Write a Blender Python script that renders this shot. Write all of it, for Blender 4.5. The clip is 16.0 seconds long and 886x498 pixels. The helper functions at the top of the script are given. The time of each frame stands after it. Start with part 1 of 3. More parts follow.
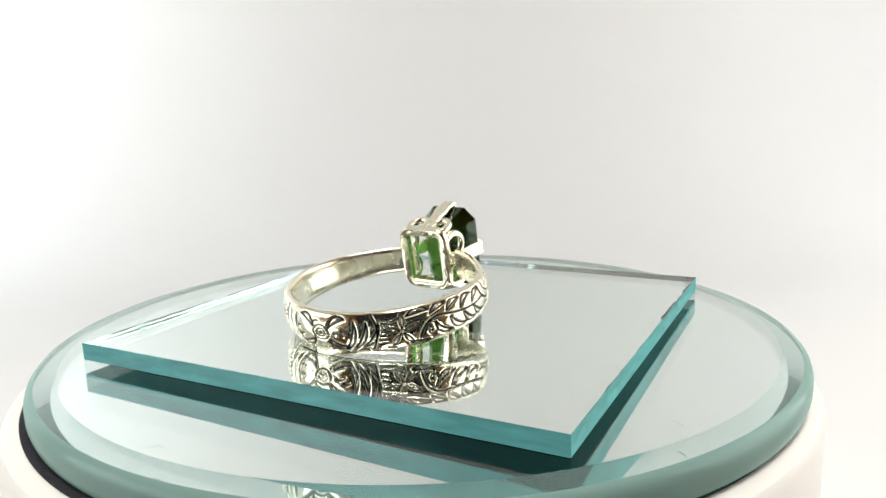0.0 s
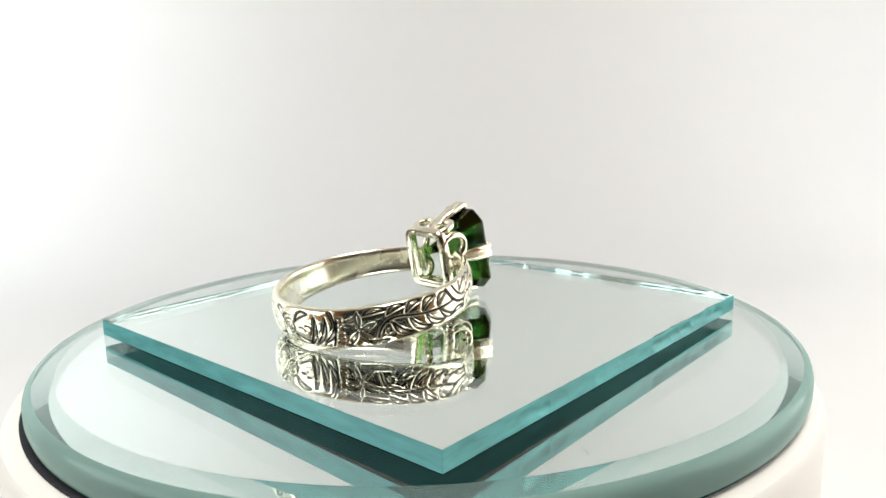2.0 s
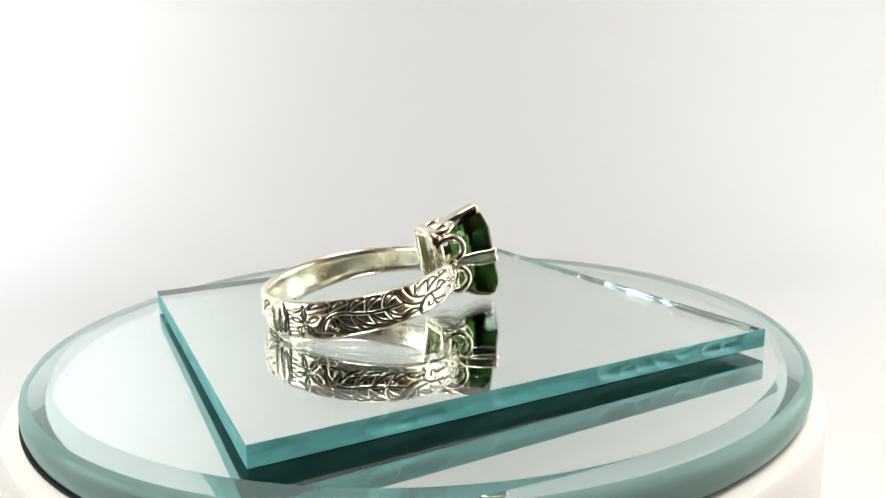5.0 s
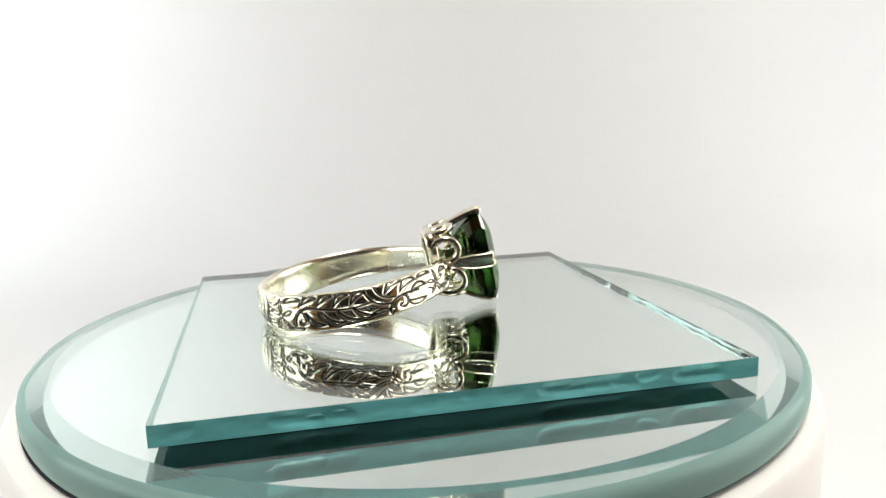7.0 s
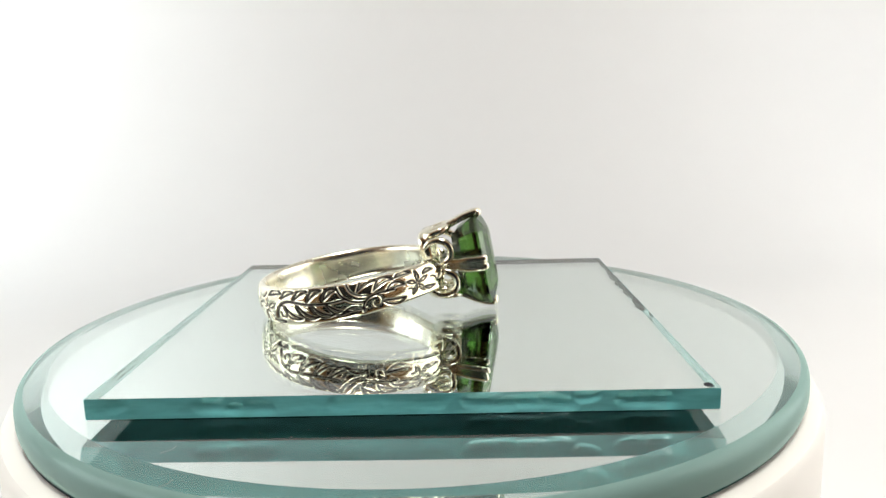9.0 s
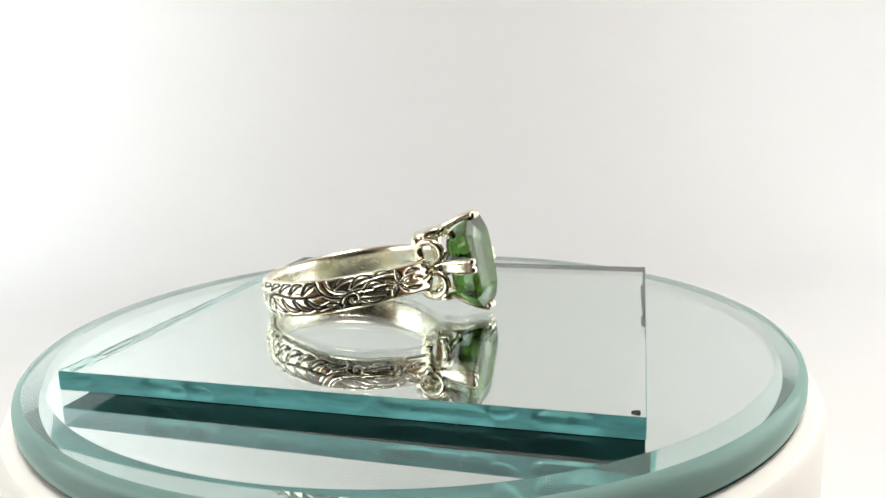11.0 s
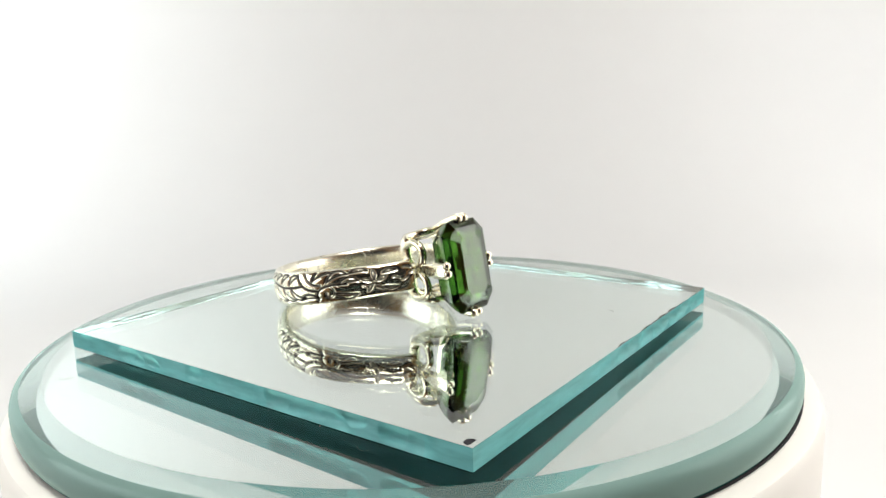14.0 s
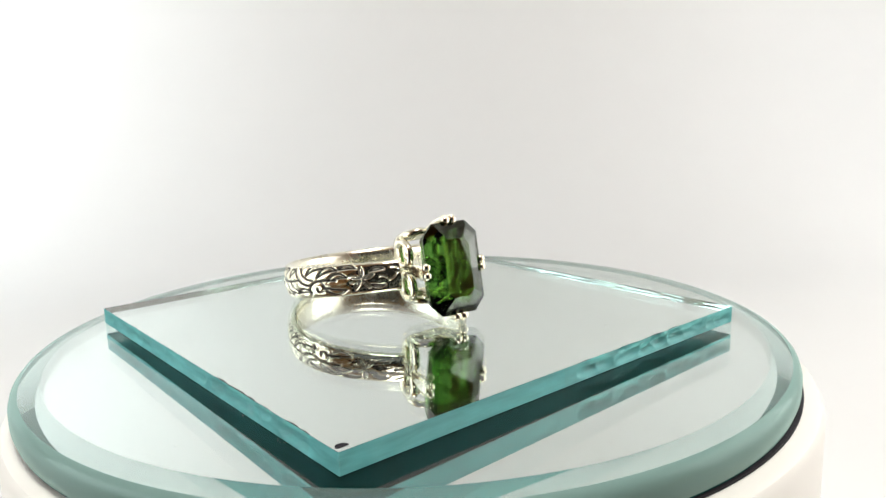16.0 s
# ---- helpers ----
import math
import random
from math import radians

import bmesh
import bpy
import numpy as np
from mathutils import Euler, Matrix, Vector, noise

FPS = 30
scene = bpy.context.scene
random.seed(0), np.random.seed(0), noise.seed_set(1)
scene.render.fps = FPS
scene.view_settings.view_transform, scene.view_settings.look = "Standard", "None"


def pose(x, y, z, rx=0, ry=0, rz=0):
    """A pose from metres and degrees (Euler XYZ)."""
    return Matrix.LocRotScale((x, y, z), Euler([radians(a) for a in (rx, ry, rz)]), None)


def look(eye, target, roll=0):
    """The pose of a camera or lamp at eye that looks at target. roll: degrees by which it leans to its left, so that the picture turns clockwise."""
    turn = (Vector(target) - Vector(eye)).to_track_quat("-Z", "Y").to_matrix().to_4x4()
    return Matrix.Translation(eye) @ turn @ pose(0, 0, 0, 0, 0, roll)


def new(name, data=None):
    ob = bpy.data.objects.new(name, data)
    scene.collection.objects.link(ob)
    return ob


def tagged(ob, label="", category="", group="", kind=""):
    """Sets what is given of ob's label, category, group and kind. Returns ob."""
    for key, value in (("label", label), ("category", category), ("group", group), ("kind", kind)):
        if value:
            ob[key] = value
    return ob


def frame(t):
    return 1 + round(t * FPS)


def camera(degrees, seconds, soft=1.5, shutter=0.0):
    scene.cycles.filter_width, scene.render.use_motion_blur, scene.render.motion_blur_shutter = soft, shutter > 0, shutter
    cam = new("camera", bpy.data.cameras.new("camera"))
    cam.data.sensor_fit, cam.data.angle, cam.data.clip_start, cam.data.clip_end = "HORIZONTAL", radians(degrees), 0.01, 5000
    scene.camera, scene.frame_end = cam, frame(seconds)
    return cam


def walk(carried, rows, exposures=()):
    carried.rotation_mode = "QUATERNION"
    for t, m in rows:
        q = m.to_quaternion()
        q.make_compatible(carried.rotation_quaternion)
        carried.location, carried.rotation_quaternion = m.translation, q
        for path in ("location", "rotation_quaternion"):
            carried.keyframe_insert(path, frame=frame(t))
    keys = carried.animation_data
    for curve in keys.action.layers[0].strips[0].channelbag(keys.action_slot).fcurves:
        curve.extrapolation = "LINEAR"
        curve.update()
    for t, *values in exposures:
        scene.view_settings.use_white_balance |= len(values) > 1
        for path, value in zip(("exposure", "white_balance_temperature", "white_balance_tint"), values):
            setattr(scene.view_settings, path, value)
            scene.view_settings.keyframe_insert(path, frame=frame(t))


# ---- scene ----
MM = 0.001
TOP = 0.040            # height of the square mirror's face over the table


# ---- camera: stands still on the table's front side ----
cam = camera(61.7, 16.0, soft=1.5)
CAM_POSE = (Matrix.Translation((0.0, -0.08256, TOP + 0.02238)) @ Matrix.Rotation(-0.0398, 4, "Z")
            @ Matrix.Rotation(math.pi / 2 - 0.1905, 4, "X") @ Matrix.Rotation(-0.0260, 4, "Z"))
walk(cam, [(0.0, CAM_POSE), (16.0, CAM_POSE)])


def turn_at(t):
    """The turntable's angle."""
    return -0.5329 - 0.1220 * t + 0.000073 * (t - 8) ** 2


# ---- light: unseen softboxes left and right of the paper sweep, an added fill lamp under the ceiling ----
def softbox(name, eye, target, size, power, colour):
    lamp = bpy.data.lights.new(name, "AREA")
    lamp.shape, lamp.size, lamp.size_y = "RECTANGLE", size[0], size[1]
    lamp.energy, lamp.color = power, colour
    ob = new(name, lamp)
    ob.matrix_world = look(eye, target)
    if name == "softbox":
        return tagged(ob, "unseen white softbox lamp beside the paper sweep", "lamp", "softboxes")
    return tagged(ob, "unseen warm fill lamp added under the room ceiling", "lamp")


# the first two are added to brighten the paper's left and right
softbox("softbox", (-0.30, 0.19, 0.20), (-0.23, 0.36, 0.08), (0.18, 0.26), 0.50, (0.91, 0.975, 1.0))
softbox("softbox", (0.32, 0.17, 0.20), (0.26, 0.35, 0.06), (0.18, 0.26), 0.31, (0.97, 0.99, 1.0))
softbox("softbox", (-0.31, -0.07, 0.13), (0.0, 0.02, 0.03), (0.25, 0.17), 0.42, (0.92, 0.98, 1.0))
softbox("softbox", (0.30, 0.01, 0.13), (0.0, 0.0, 0.03), (0.27, 0.24), 0.55, (1.0, 0.985, 0.95))
# unseen fill, added to light the brown room and the front edges
softbox("room_fill", (0.1, -0.42, 1.66), (0.1, -0.42, 0.0), (0.55, 0.45), 21.0, (1.0, 0.98, 0.94))

world = bpy.data.worlds.new("room_air")
scene.world = world
world.use_nodes = True
world.node_tree.nodes["Background"].inputs[0].default_value = (0.9, 0.92, 1.0, 1)
world.node_tree.nodes["Background"].inputs[1].default_value = 0.05
scene.view_settings.exposure = 0.0


# ---- materials ----
def material(name, colour, rough=0.5, metal=0.0, grain=None, bump=None, **extra):
    """A Principled material. grain: (scale, amount) varies colour and roughness; bump: (scale, strength, distance)."""
    mat = bpy.data.materials.new(name)
    mat.use_nodes = True
    nt = mat.node_tree
    bsdf = nt.nodes["Principled BSDF"]
    bsdf.inputs["Base Color"].default_value = (*colour, 1)
    bsdf.inputs["Roughness"].default_value = rough
    bsdf.inputs["Metallic"].default_value = metal
    for key, value in extra.items():
        bsdf.inputs[key.replace("_", " ")].default_value = value
    coord = nt.nodes.new("ShaderNodeTexCoord")
    if grain:
        tex = nt.nodes.new("ShaderNodeTexNoise")
        tex.inputs["Scale"].default_value, tex.inputs["Detail"].default_value = grain[0], 6
        nt.links.new(coord.outputs["Object"], tex.inputs["Vector"])
        mix = nt.nodes.new("ShaderNodeMix")
        mix.data_type = "RGBA"
        mix.inputs["A"].default_value = (*[v * (1 - grain[1]) for v in colour], 1)
        mix.inputs["B"].default_value = (*[min(1, v * (1 + grain[1])) for v in colour], 1)
        nt.links.new(tex.outputs["Fac"], mix.inputs["Factor"])
        nt.links.new(mix.outputs["Result"], bsdf.inputs["Base Color"])
        span = nt.nodes.new("ShaderNodeMapRange")
        span.inputs["To Min"].default_value = rough * 0.7
        span.inputs["To Max"].default_value = min(1, rough * 1.4)
        nt.links.new(tex.outputs["Fac"], span.inputs["Value"])
        nt.links.new(span.outputs["Result"], bsdf.inputs["Roughness"])
    if bump:
        tex = nt.nodes.new("ShaderNodeTexNoise")
        tex.inputs["Scale"].default_value, tex.inputs["Detail"].default_value = bump[0], 5
        nt.links.new(coord.outputs["Object"], tex.inputs["Vector"])
        node = nt.nodes.new("ShaderNodeBump")
        node.inputs["Strength"].default_value, node.inputs["Distance"].default_value = bump[1], bump[2]
        nt.links.new(tex.outputs["Fac"], node.inputs["Height"])
        nt.links.new(node.outputs["Normal"], bsdf.inputs["Normal"])
    return mat


def glass(name, colour, rough=0.0, ior=1.5, bump=None):
    mat = bpy.data.materials.new(name)
    mat.use_nodes = True
    nt = mat.node_tree
    nt.nodes.remove(nt.nodes["Principled BSDF"])
    node = nt.nodes.new("ShaderNodeBsdfGlass")
    node.inputs["Color"].default_value = (*colour, 1)
    node.inputs["Roughness"].default_value = rough
    node.inputs["IOR"].default_value = ior
    nt.links.new(node.outputs[0], nt.nodes["Material Output"].inputs[0])
    if bump:
        coord = nt.nodes.new("ShaderNodeTexCoord")
        tex = nt.nodes.new("ShaderNodeTexNoise")
        tex.inputs["Scale"].default_value, tex.inputs["Detail"].default_value = bump[0], 5
        nt.links.new(coord.outputs["Object"], tex.inputs["Vector"])
        relief = nt.nodes.new("ShaderNodeBump")
        relief.inputs["Strength"].default_value, relief.inputs["Distance"].default_value = bump[1], bump[2]
        nt.links.new(tex.outputs["Fac"], relief.inputs["Height"])
        nt.links.new(relief.outputs["Normal"], node.inputs["Normal"])
    return mat


def frosted(mat, colour, share):
    """Ground glass: a share of the light is scattered at the surface."""
    nt = mat.node_tree
    diffuse, mix = nt.nodes.new("ShaderNodeBsdfDiffuse"), nt.nodes.new("ShaderNodeMixShader")
    diffuse.inputs["Color"].default_value = (*colour, 1)
    mix.inputs[0].default_value = share
    old = nt.nodes["Material Output"].inputs[0].links[0].from_socket
    nt.links.new(old, mix.inputs[1])
    nt.links.new(diffuse.outputs[0], mix.inputs[2])
    nt.links.new(mix.outputs[0], nt.nodes["Material Output"].inputs[0])
    return mat


def ground_coat(name, colour, share, spread, gloss):
    """The roughened skin of a cut edge: it scatters a share of the light, mirrors a little and lets the rest through."""
    mat = bpy.data.materials.new(name)
    mat.use_nodes = True
    nt = mat.node_tree
    nt.nodes.remove(nt.nodes["Principled BSDF"])
    clear = nt.nodes.new("ShaderNodeBsdfTransparent")
    nt.links.new(clear.outputs[0], nt.nodes["Material Output"].inputs[0])
    frosted(mat, colour, share)
    mix = next(n for n in nt.nodes if n.type == "MIX_SHADER")
    coord, tex, span = nt.nodes.new("ShaderNodeTexCoord"), nt.nodes.new("ShaderNodeTexNoise"), nt.nodes.new("ShaderNodeMapRange")
    tex.inputs["Scale"].default_value, tex.inputs["Detail"].default_value = 260, 5
    squash = nt.nodes.new("ShaderNodeMapping")
    squash.inputs["Scale"].default_value = (1, 1, 5)
    nt.links.new(coord.outputs["Object"], squash.inputs["Vector"])
    nt.links.new(squash.outputs[0], tex.inputs["Vector"])
    span.inputs["From Min"].default_value, span.inputs["From Max"].default_value = 0.3, 0.7
    span.inputs["To Min"].default_value, span.inputs["To Max"].default_value = share - spread, share + spread
    nt.links.new(tex.outputs["Fac"], span.inputs["Value"])
    nt.links.new(span.outputs["Result"], mix.inputs[0])
    shine, top = nt.nodes.new("ShaderNodeBsdfGlossy"), nt.nodes.new("ShaderNodeMixShader")
    shine.inputs["Roughness"].default_value = 0.16
    top.inputs[0].default_value = gloss
    nt.links.new(mix.outputs[0], top.inputs[1])
    nt.links.new(shine.outputs[0], top.inputs[2])
    nt.links.new(top.outputs[0], nt.nodes["Material Output"].inputs[0])
    return mat


def gem_glass(name, colour, ior, gloss):
    """Deep-coloured clear stone: light loses colour at every facet it meets; the polish mirrors white."""
    mat = glass(name, colour, 0.0, ior)
    nt = mat.node_tree
    body = next(n for n in nt.nodes if n.type == "BSDF_GLASS")
    coord, squash, tex, mix = (nt.nodes.new("ShaderNode" + k) for k in ("TexCoord", "Mapping", "TexNoise", "Mix"))
    squash.inputs["Scale"].default_value = (700, 700, 120)
    tex.inputs["Scale"].default_value, tex.inputs["Detail"].default_value = 1.0, 4
    mix.data_type = "RGBA"
    mix.inputs["A"].default_value = (*[v * 0.82 for v in colour], 1)
    mix.inputs["B"].default_value = (*[min(1, v * 1.18) for v in colour], 1)
    nt.links.new(coord.outputs["Object"], squash.inputs["Vector"])
    nt.links.new(squash.outputs[0], tex.inputs["Vector"])
    nt.links.new(tex.outputs["Fac"], mix.inputs["Factor"])
    nt.links.new(mix.outputs["Result"], body.inputs["Color"])
    shine, top = nt.nodes.new("ShaderNodeBsdfGlossy"), nt.nodes.new("ShaderNodeMixShader")
    shine.inputs["Roughness"].default_value = 0.02
    slant, steep, span = (nt.nodes.new("ShaderNode" + k) for k in ("LayerWeight", "Math", "MapRange"))
    steep.operation, steep.inputs[1].default_value = "POWER", 2.2
    span.inputs["To Min"].default_value, span.inputs["To Max"].default_value = gloss, 0.34
    nt.links.new(slant.outputs["Facing"], steep.inputs[0])
    nt.links.new(steep.outputs[0], span.inputs["Value"])
    nt.links.new(span.outputs["Result"], top.inputs[0])
    nt.links.new(body.outputs[0], top.inputs[1])
    nt.links.new(shine.outputs[0], top.inputs[2])
    nt.links.new(top.outputs[0], nt.nodes["Material Output"].inputs[0])
    return mat


def engraved_silver():
    """Polished silver; the attribute 'patina' holds the black oxide left in the engraved grooves."""
    mat = material("engraved_silver", (0.91, 0.865, 0.69), 0.14, 1.0, bump=(900, 0.10, 0.00006))
    nt = mat.node_tree
    bsdf = nt.nodes["Principled BSDF"]
    attr = nt.nodes.new("ShaderNodeAttribute")
    attr.attribute_name = "patina"
    mix = nt.nodes.new("ShaderNodeMix")
    mix.data_type = "RGBA"
    mix.inputs["A"].default_value = (0.91, 0.865, 0.69, 1)
    mix.inputs["B"].default_value = (0.035, 0.03, 0.028, 1)
    nt.links.new(attr.outputs["Fac"], mix.inputs["Factor"])
    nt.links.new(mix.outputs["Result"], bsdf.inputs["Base Color"])
    span = nt.nodes.new("ShaderNodeMapRange")
    span.inputs["To Min"].default_value, span.inputs["To Max"].default_value = 0.15, 0.5
    nt.links.new(attr.outputs["Fac"], span.inputs["Value"])
    nt.links.new(span.outputs["Result"], bsdf.inputs["Roughness"])
    return mat


PAPER = material("white_paper", (0.82, 0.82, 0.81), 0.9, bump=(900, 0.08, 0.0002), grain=(40, 0.015))
ROOM = material("beige_room_paint", (0.46, 0.27, 0.115), 0.8, grain=(3, 0.2))
TABLE = material("brown_table_wood", (0.30, 0.17, 0.08), 0.5, grain=(14, 0.3))
CLEAR = glass("clear_mirror_glass", (0.955, 0.98, 0.972))
EDGE = glass("sea_green_glass_edge", (0.66, 0.90, 0.875), 0.02, bump=(500, 0.06, 0.0002))
CUT = ground_coat("ground_glass_surface", (0.27, 0.86, 0.86), 0.54, 0.10, 0.015)
SHELLS = ground_coat("chipped_glass_surface", (0.30, 0.88, 0.88), 0.50, 0.10, 0.015)
BEVEL = frosted(glass("slanted_mirror_glass", (0.93, 0.97, 0.96), 0.0), (0.43, 0.66, 0.62), 0.19)
RIM = frosted(glass("pale_green_glass_rim", (0.76, 0.91, 0.87), 0.05), (0.43, 0.67, 0.61), 0.47)
SILVERING = material("mirror_silvering", (0.90, 0.93, 0.92), 0.005, 1.0)
BACKING = material("dark_green_backing_paint", (0.010, 0.068, 0.064), 0.5, grain=(300, 0.3), Specular_IOR_Level=0.0)
FELT = material("black_felt", (0.012, 0.011, 0.016), 0.95, bump=(3000, 0.6, 0.0002))
DUST = material("grey_dust", (0.35, 0.34, 0.32), 0.9)
BLACK = material("black_plastic", (0.015, 0.014, 0.014), 0.6, grain=(200, 0.2), Specular_IOR_Level=0.15)
PLASTIC = material("white_turntable_plastic", (0.90, 0.87, 0.81), 0.4, grain=(60, 0.04))
SILVER = material("polished_silver", (0.91, 0.865, 0.70), 0.15, 1.0, grain=(500, 0.08), bump=(1500, 0.22, 0.00012))
ENGRAVED = engraved_silver()
SATIN = material("satin_silver", (0.92, 0.885, 0.74), 0.25, 1.0, grain=(350, 0.06), bump=(600, 0.25, 0.00012))
GEM = gem_glass("green_gemstone", (0.29, 0.47, 0.20), 1.62, 0.055)


# ---- helpers of this scene: meshes are drawn in millimetres ----
def part(name, bm, mats, parent=None, label="", smooth=True, crease=0.8):
    mesh = bpy.data.meshes.new(name)
    bmesh.ops.remove_doubles(bm, verts=bm.verts, dist=0.0005)
    for e in bm.edges:
        e.smooth = e.calc_face_angle(0) < crease and len({f.material_index for f in e.link_faces}) < 2
    bmesh.ops.transform(bm, matrix=Matrix.Scale(MM, 4), verts=bm.verts)
    bm.to_mesh(mesh)
    bm.free()
    for m in (mats if isinstance(mats, (list, tuple)) else [mats]):
        mesh.materials.append(m)
    mesh.polygons.foreach_set("use_smooth", [smooth] * len(mesh.polygons))
    ob = new(name, mesh)
    ob.parent = parent
    return tagged(ob, label)


def lathe(bm, profile, n=192, slot=0):
    """Turns a profile of (radius, height) about z."""
    for span in [profile]:
        rings = []
        for r, z in span:
            if r < 1e-6:
                rings.append([bm.verts.new((0, 0, z))] * n)
            else:
                rings.append([bm.verts.new((r * math.cos(2 * math.pi * i / n), r * math.sin(2 * math.pi * i / n), z)) for i in range(n)])
        for lo, hi in zip(rings, rings[1:]):
            for i in range(n):
                j = (i + 1) % n
                vs = list(dict.fromkeys((lo[i], hi[i], hi[j], lo[j])))
                if len(vs) > 2:
                    bm.faces.new(vs).material_index = slot


def tube(bm, path, radius, n=10, flat=1.0, slot=0):
    """A round wire along a path, with rounded ends. radius: one number or one for each point. flat: squeezes it sideways."""
    pts = [Vector(q) for q in path]
    radii = list(radius) if isinstance(radius, (list, tuple)) else [radius] * len(pts)
    d0, d1 = (pts[0] - pts[1]).normalized(), (pts[-1] - pts[-2]).normalized()
    pts = [pts[0] + d0 * radii[0] * 0.8, pts[0] + d0 * radii[0] * 0.5] + pts + [pts[-1] + d1 * radii[-1] * 0.5, pts[-1] + d1 * radii[-1] * 0.8]
    radii = [radii[0] * 0.4, radii[0] * 0.85] + radii + [radii[-1] * 0.85, radii[-1] * 0.4]
    side, rings = None, []
    for i, q in enumerate(pts):
        way = (pts[min(i + 1, len(pts) - 1)] - pts[max(i - 1, 0)]).normalized()
        if side is None:
            side = way.orthogonal().normalized()
        side = (side - way * side.dot(way)).normalized()
        up = way.cross(side)
        rings.append([bm.verts.new(q + radii[i] * (math.cos(2 * math.pi * k / n) * side * flat + math.sin(2 * math.pi * k / n) * up)) for k in range(n)])
    for lo, hi in zip(rings, rings[1:]):
        for k in range(n):
            bm.faces.new((lo[k], lo[(k + 1) % n], hi[(k + 1) % n], hi[k])).material_index = slot
    bm.faces.new(rings[0][::-1]).material_index = slot
    bm.faces.new(rings[-1]).material_index = slot


def bezier(p0, p1, p2, p3, n=14):
    p0, p1, p2, p3 = (Vector(q) for q in (p0, p1, p2, p3))
    out = []
    for i in range(n + 1):
        t = i / n
        out.append(p0 * (1 - t) ** 3 + p1 * 3 * t * (1 - t) ** 2 + p2 * 3 * t * t * (1 - t) + p3 * t ** 3)
    return out


# ---- the place: table with a white paper sweep, in a dim brown room ----
def paper_sweep():
    """One sheet: it lies on the table, bends up behind and round both sides."""
    bm = bmesh.new()
    half, back, front, bend, curl = 420, 380, -70, 220, 200

    def outline(pull):
        pts, h, k, r = [], half - pull, back - pull, bend - pull
        pts.append((-h, front))
        for i in range(13):
            a = math.pi - i * math.pi / 24
            pts.append((-h + r + r * math.cos(a), k - r + r * math.sin(a)))
        for i in range(13):
            a = math.pi / 2 - i * math.pi / 24
            pts.append((h - r + r * math.cos(a), k - r + r * math.sin(a)))
        pts.append((h, front))
        return pts

    rows = []
    for i in range(19):
        a = i / 18 * math.pi / 2
        rows.append([bm.verts.new((x, y, curl * (1 - math.cos(a)))) for x, y in outline(curl * (1 - math.sin(a)))])
    for z in (240, 360, 480):
        rows.append([bm.verts.new((x, y, z)) for x, y in outline(0)])
    for lo, hi in zip(rows, rows[1:]):
        for i in range(len(lo) - 1):
            bm.faces.new((lo[i], lo[i + 1], hi[i + 1], hi[i]))
    bm.faces.new(rows[0])
    bmesh.ops.recalc_face_normals(bm, faces=bm.faces)
    ob = part("backdrop", bm, PAPER)
    ob.location.z = 0.001
    tagged(ob, "white seamless paper sweep behind the turntable", "backdrop", kind="structure")


def slab(name, lo, hi, mat, label, category, bevel=0.0, kind="structure"):
    bm = bmesh.new()
    bmesh.ops.create_cube(bm, size=1)
    for v in bm.verts:
        v.co = Vector([(l + h) / 2 + c * (h - l) for l, h, c in zip(lo, hi, v.co)])
    if bevel:
        bmesh.ops.bevel(bm, geom=bm.edges, offset=bevel, segments=3, affect="EDGES")
    ob = part(name, bm, mat, smooth=False)
    return tagged(ob, label, category, kind=kind)


paper_sweep()
# unseen panel, added overhead so white light bounces back onto the ring
slab("bounce_panel", (-420, -70, 482), (420, 380, 484), PAPER, "unseen white panel added over the paper sweep to bounce light", "tent roof")
slab("table_top", (-700, -420, -30), (700, 520, 0), TABLE, "brown wooden table top under the paper", "table", 3)
slab("wall_south", (-1800, -1700, -750), (1800, -1600, 1700), ROOM, "beige painted wall behind the camera", "wall")
slab("wall_north", (-1800, 1600, -750), (1800, 1700, 1700), ROOM, "beige painted wall behind the paper", "wall")
slab("wall_west", (-1900, -1700, -750), (-1800, 1700, 1700), ROOM, "beige painted side wall", "wall")
slab("wall_east", (1800, -1700, -750), (1900, 1700, 1700), ROOM, "beige painted side wall", "wall")
slab("ceiling", (-1900, -1700, 1700), (1900, 1700, 1800), ROOM, "beige painted ceiling", "ceiling")
slab("floor", (-1900, -1700, -850), (1900, 1700, -750), ROOM, "brown floor", "floor")


# ---- the turntable and what turns on it ----
def turntable():
    thing = tagged(new("turntable"), "white plastic turntable with a black felt pad", "turntable")
    bm = bmesh.new()
    lathe(bm, [(0, -5.15), (41.2, -5.15), (42.0, -5.5), (42.4, -6.3), (42.4, -13.0), (41.6, -14.0), (0, -14.0)])
    part("platter", bm, PLASTIC, thing, crease=0.6)
    bm = bmesh.new()
    lathe(bm, [(0, -14), (36, -14), (38, -32), (40, -36), (40, -38.7), (0, -38.7)])
    part("foot", bm, PLASTIC, thing, crease=0.5)
    bm = bmesh.new()
    lathe(bm, [(0, -4.75), (40.3, -4.75), (40.5, -4.85), (40.5, -5.1), (40.3, -5.15), (0, -5.15)])
    part("pad", bm, FELT, thing, "black felt pad")
    return thing


